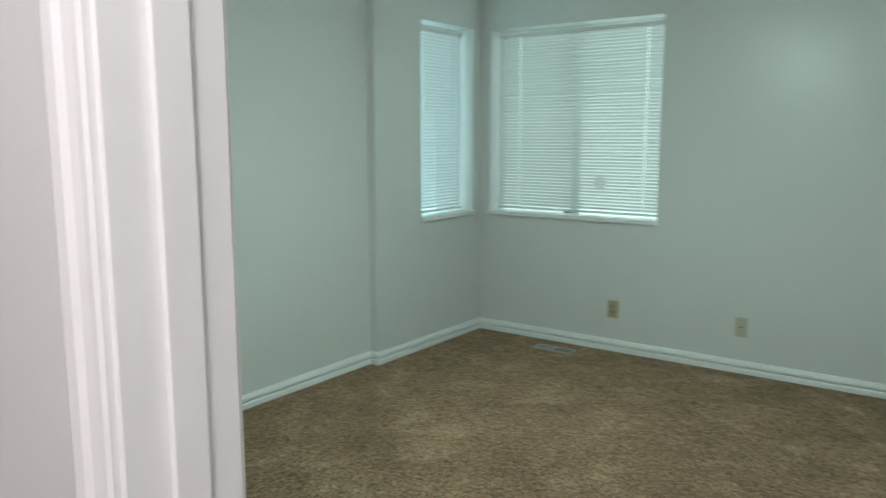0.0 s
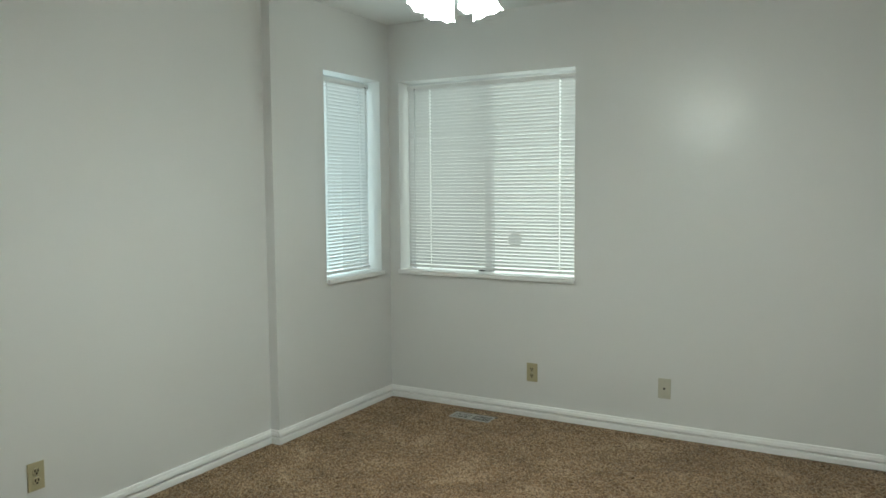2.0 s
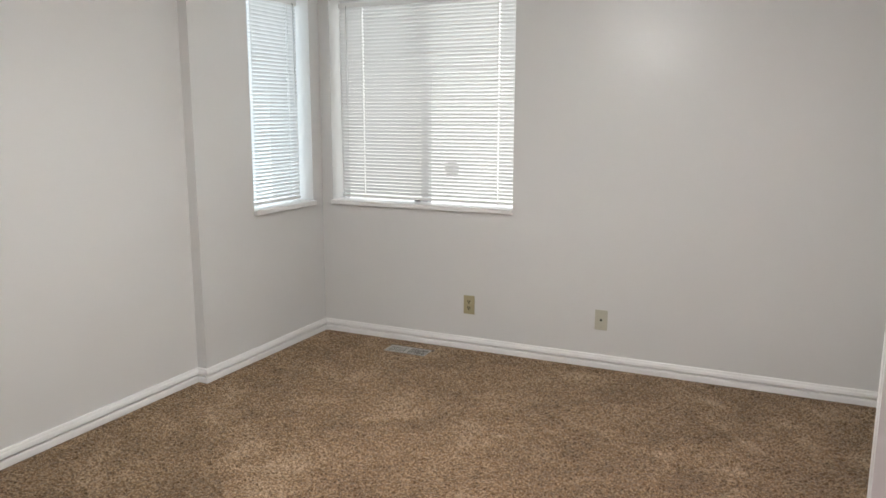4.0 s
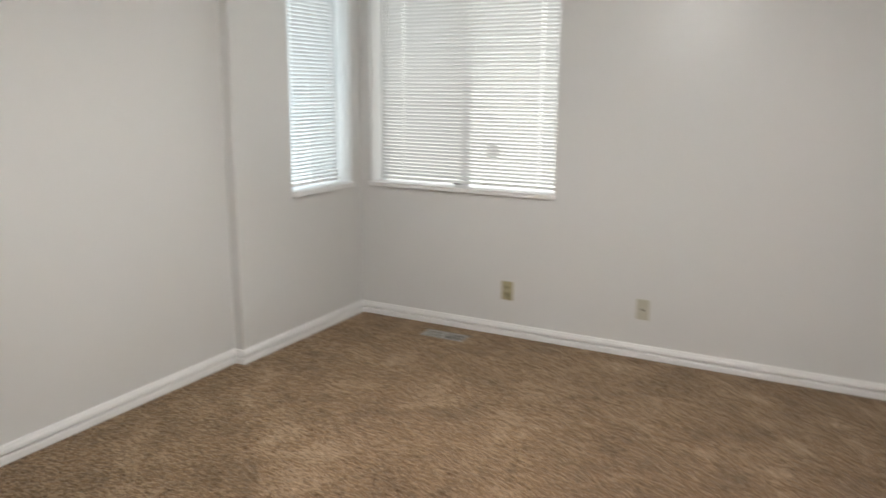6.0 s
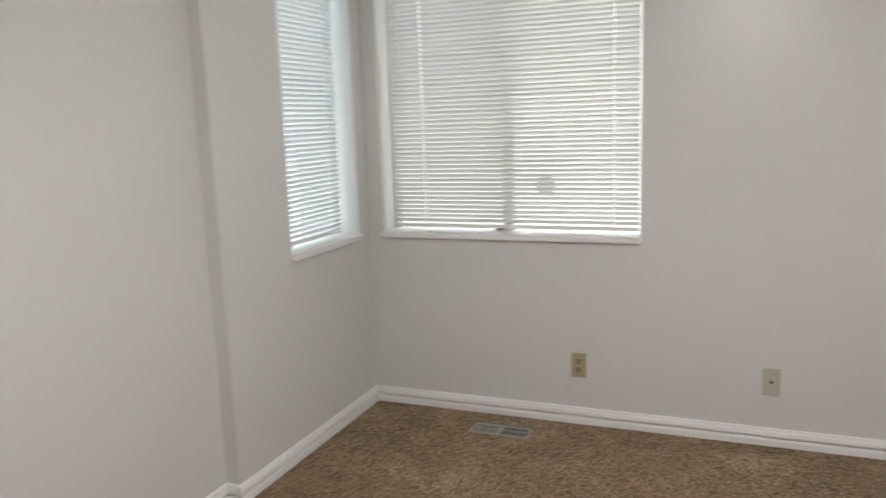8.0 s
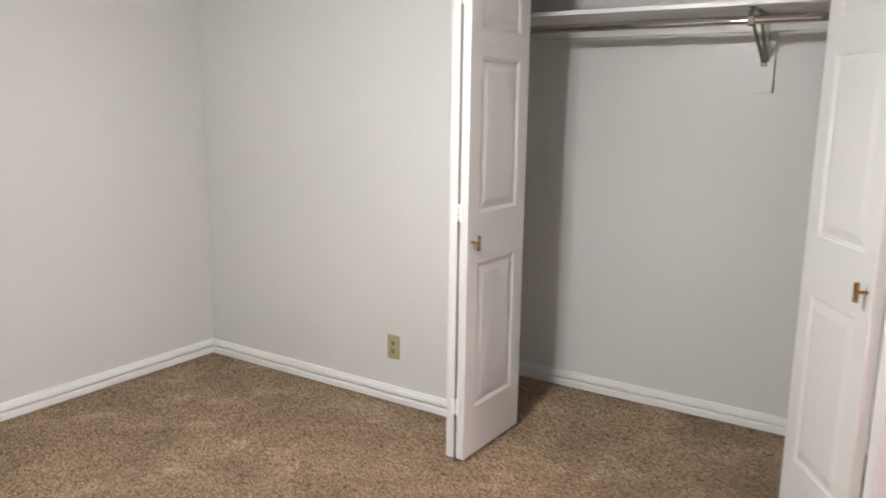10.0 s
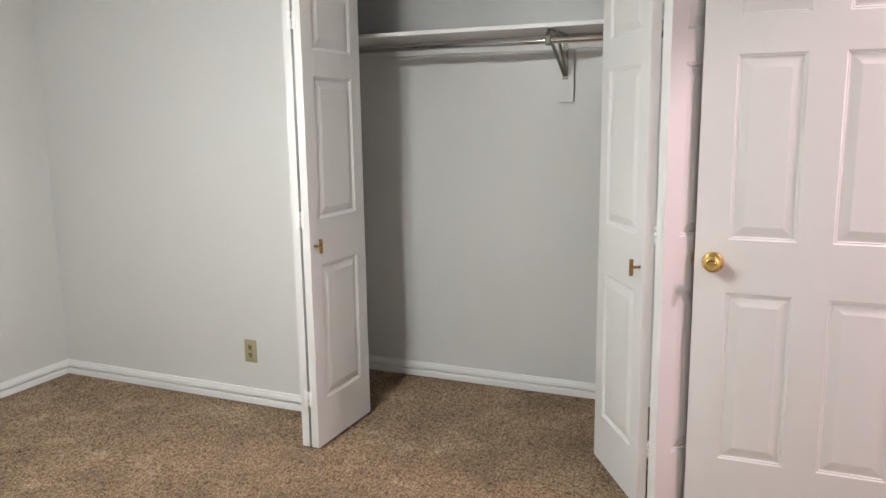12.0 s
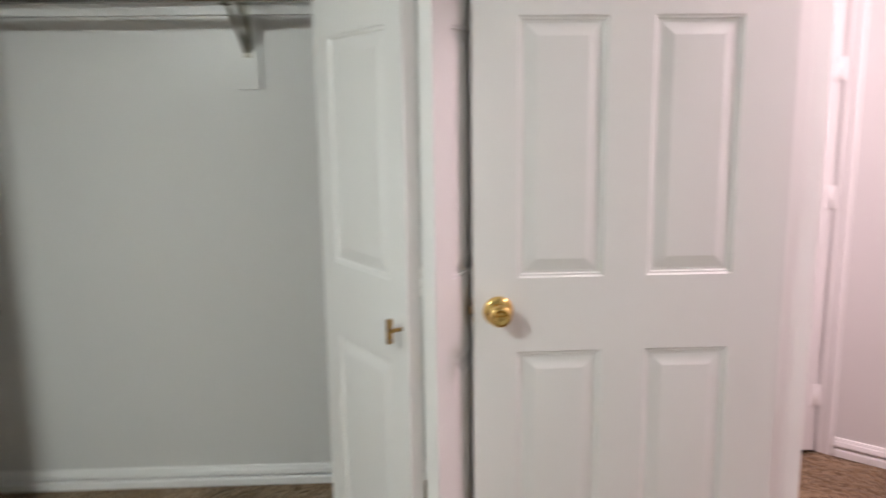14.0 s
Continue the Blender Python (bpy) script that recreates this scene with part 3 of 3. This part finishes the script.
wall_plate("wall_outlet", "ivory duplex wall outlet below the window", "outlet", pose(1.030, 0, 0.277), IVORY, True)
wall_plate("cable_jack", "pale ivory cable jack plate low on the wall", "wall jack", pose(1.829, 0, 0.277), PALE_IVORY, False)
wall_plate("wall_outlet", "ivory duplex wall outlet beside the closet", "outlet", pose(XC, -1.268, 0.268, 0, 0, -90), IVORY, True)
wall_plate("wall_outlet", "ivory duplex wall outlet low on the plain wall", "outlet", pose(JOG, -2.486, 0.272, 0, 0, 90), IVORY, True)

# ---- floor vent ----
vent = thing("floor_vent", "off-white metal floor vent register set in the carpet", "floor vent", pose(0.718, -0.205, 0.004))
# flat near-black plate painted in as the shade between the louvres
part("opening_shade", box(empty_bm(), -0.127, 0.127, -0.047, 0.047, 0.0002, 0.0008), DARK, vent)
# dark strip drawn as the shadow along the vent's back edge
part("shadow_strip", box(empty_bm(), -0.148, 0.145, 0.053, 0.071, -0.0010, 0.0030), VENTSHADOW, vent, "dark brown strip painted in for the shadow behind the vent")
bm = empty_bm()
for a, b, c, d in ((-0.133, 0.133, -0.052, -0.047), (-0.133, 0.133, 0.047, 0.052), (-0.133, -0.127, -0.047, 0.047), (0.127, 0.133, -0.047, 0.047),
                   (-0.0035, 0.0035, -0.047, 0.047)):
    box(bm, a, b, c, d, 0, 0.0065, 0.0012)
part("frame", bm, VENTPAINT, vent, "off-white enamelled rim and centre bar")
BARS = [mesh_of("louvre", box(empty_bm(), -w, w, -0.047, 0.047, 0.0020, 0.0034), VENTPAINT) for w in (0.0027, 0.0016)]
for i in range(10):
    for side, bar in zip((-1, 1), BARS):
        ob = new("louvre", bar)
        ob.parent = vent
        ob.matrix_basis = pose(side * (0.0105 + i * 0.0118), 0, 0.0012)
part("cross_bar", box(empty_bm(), -0.127, 0.127, -0.002, 0.002, 0.0050, 0.0058), VENTPAINT, vent)

# ---- ceiling light ----
light = thing("ceiling_light", "brass ceiling light with lit frosted glass tulip shades", "ceiling light", pose(LX, LY, CEIL - 0.05))
part("canopy", lathe(empty_bm(), [(0.075, 0.05), (0.072, 0.03), (0.045, -0.045), (0.014, -0.055)]), BRASS, light)
part("stem", tube(empty_bm(), [(0, 0, 0.0), (0, 0, -0.30)], 0.011, 14), BRASS, light)
part("body", lathe(empty_bm(), [(0.012, -0.28), (0.050, -0.30), (0.058, -0.33), (0.045, -0.37), (0.015, -0.39), (0.006, -0.40)]), BRASS, light)
for bx, by in BULBS:
    d = Vector((bx - LX, by - LY, 0)).normalized()
    part("arm", tube(empty_bm(), [d * 0.04 + Vector((0, 0, -0.34)), d * 0.068 + Vector((0, 0, -0.342)), d * 0.080 + Vector((0, 0, -0.370))], 0.007, 10), BRASS, light)
    tilt = Matrix.Translation(d * 0.080 + Vector((0, 0, -0.368))) @ Matrix.Rotation(radians(-22), 4, Vector((0, 0, 1)).cross(d))
    bm = empty_bm()
    outer = [(0.018, 0.0), (0.028, -0.013), (0.039, -0.038), (0.042, -0.062), (0.046, -0.085), (0.052, -0.097)]
    steps = 24
    rings = []
    for r, h in outer + [(r - 0.003, h) for r, h in outer[::-1]]:
        rings.append([bm.verts.new(tilt @ Vector((r * math.cos(math.tau * i / steps), r * math.sin(math.tau * i / steps), h + (0.004 * math.cos(math.tau * i * 6 / steps) if h < -0.09 else 0)))) for i in range(steps)])
    for r0, r1 in zip(rings, rings[1:]):
        for i in range(steps):
            bm.faces.new((r0[i], r0[(i + 1) % steps], r1[(i + 1) % steps], r1[i])).smooth = True
    sh = part("shade", bm, SHADE, light, "lit frosted glass tulip shade")

# ---- outside ----
bm = empty_bm()
box(bm, -400, 400, 0.3, 400, -0.55, -0.50)
box(bm, -400, -0.4, -400, 0.3, -0.55, -0.50)
structure("ground", bm, GRASS, "green lawn outside the windows", "lawn")
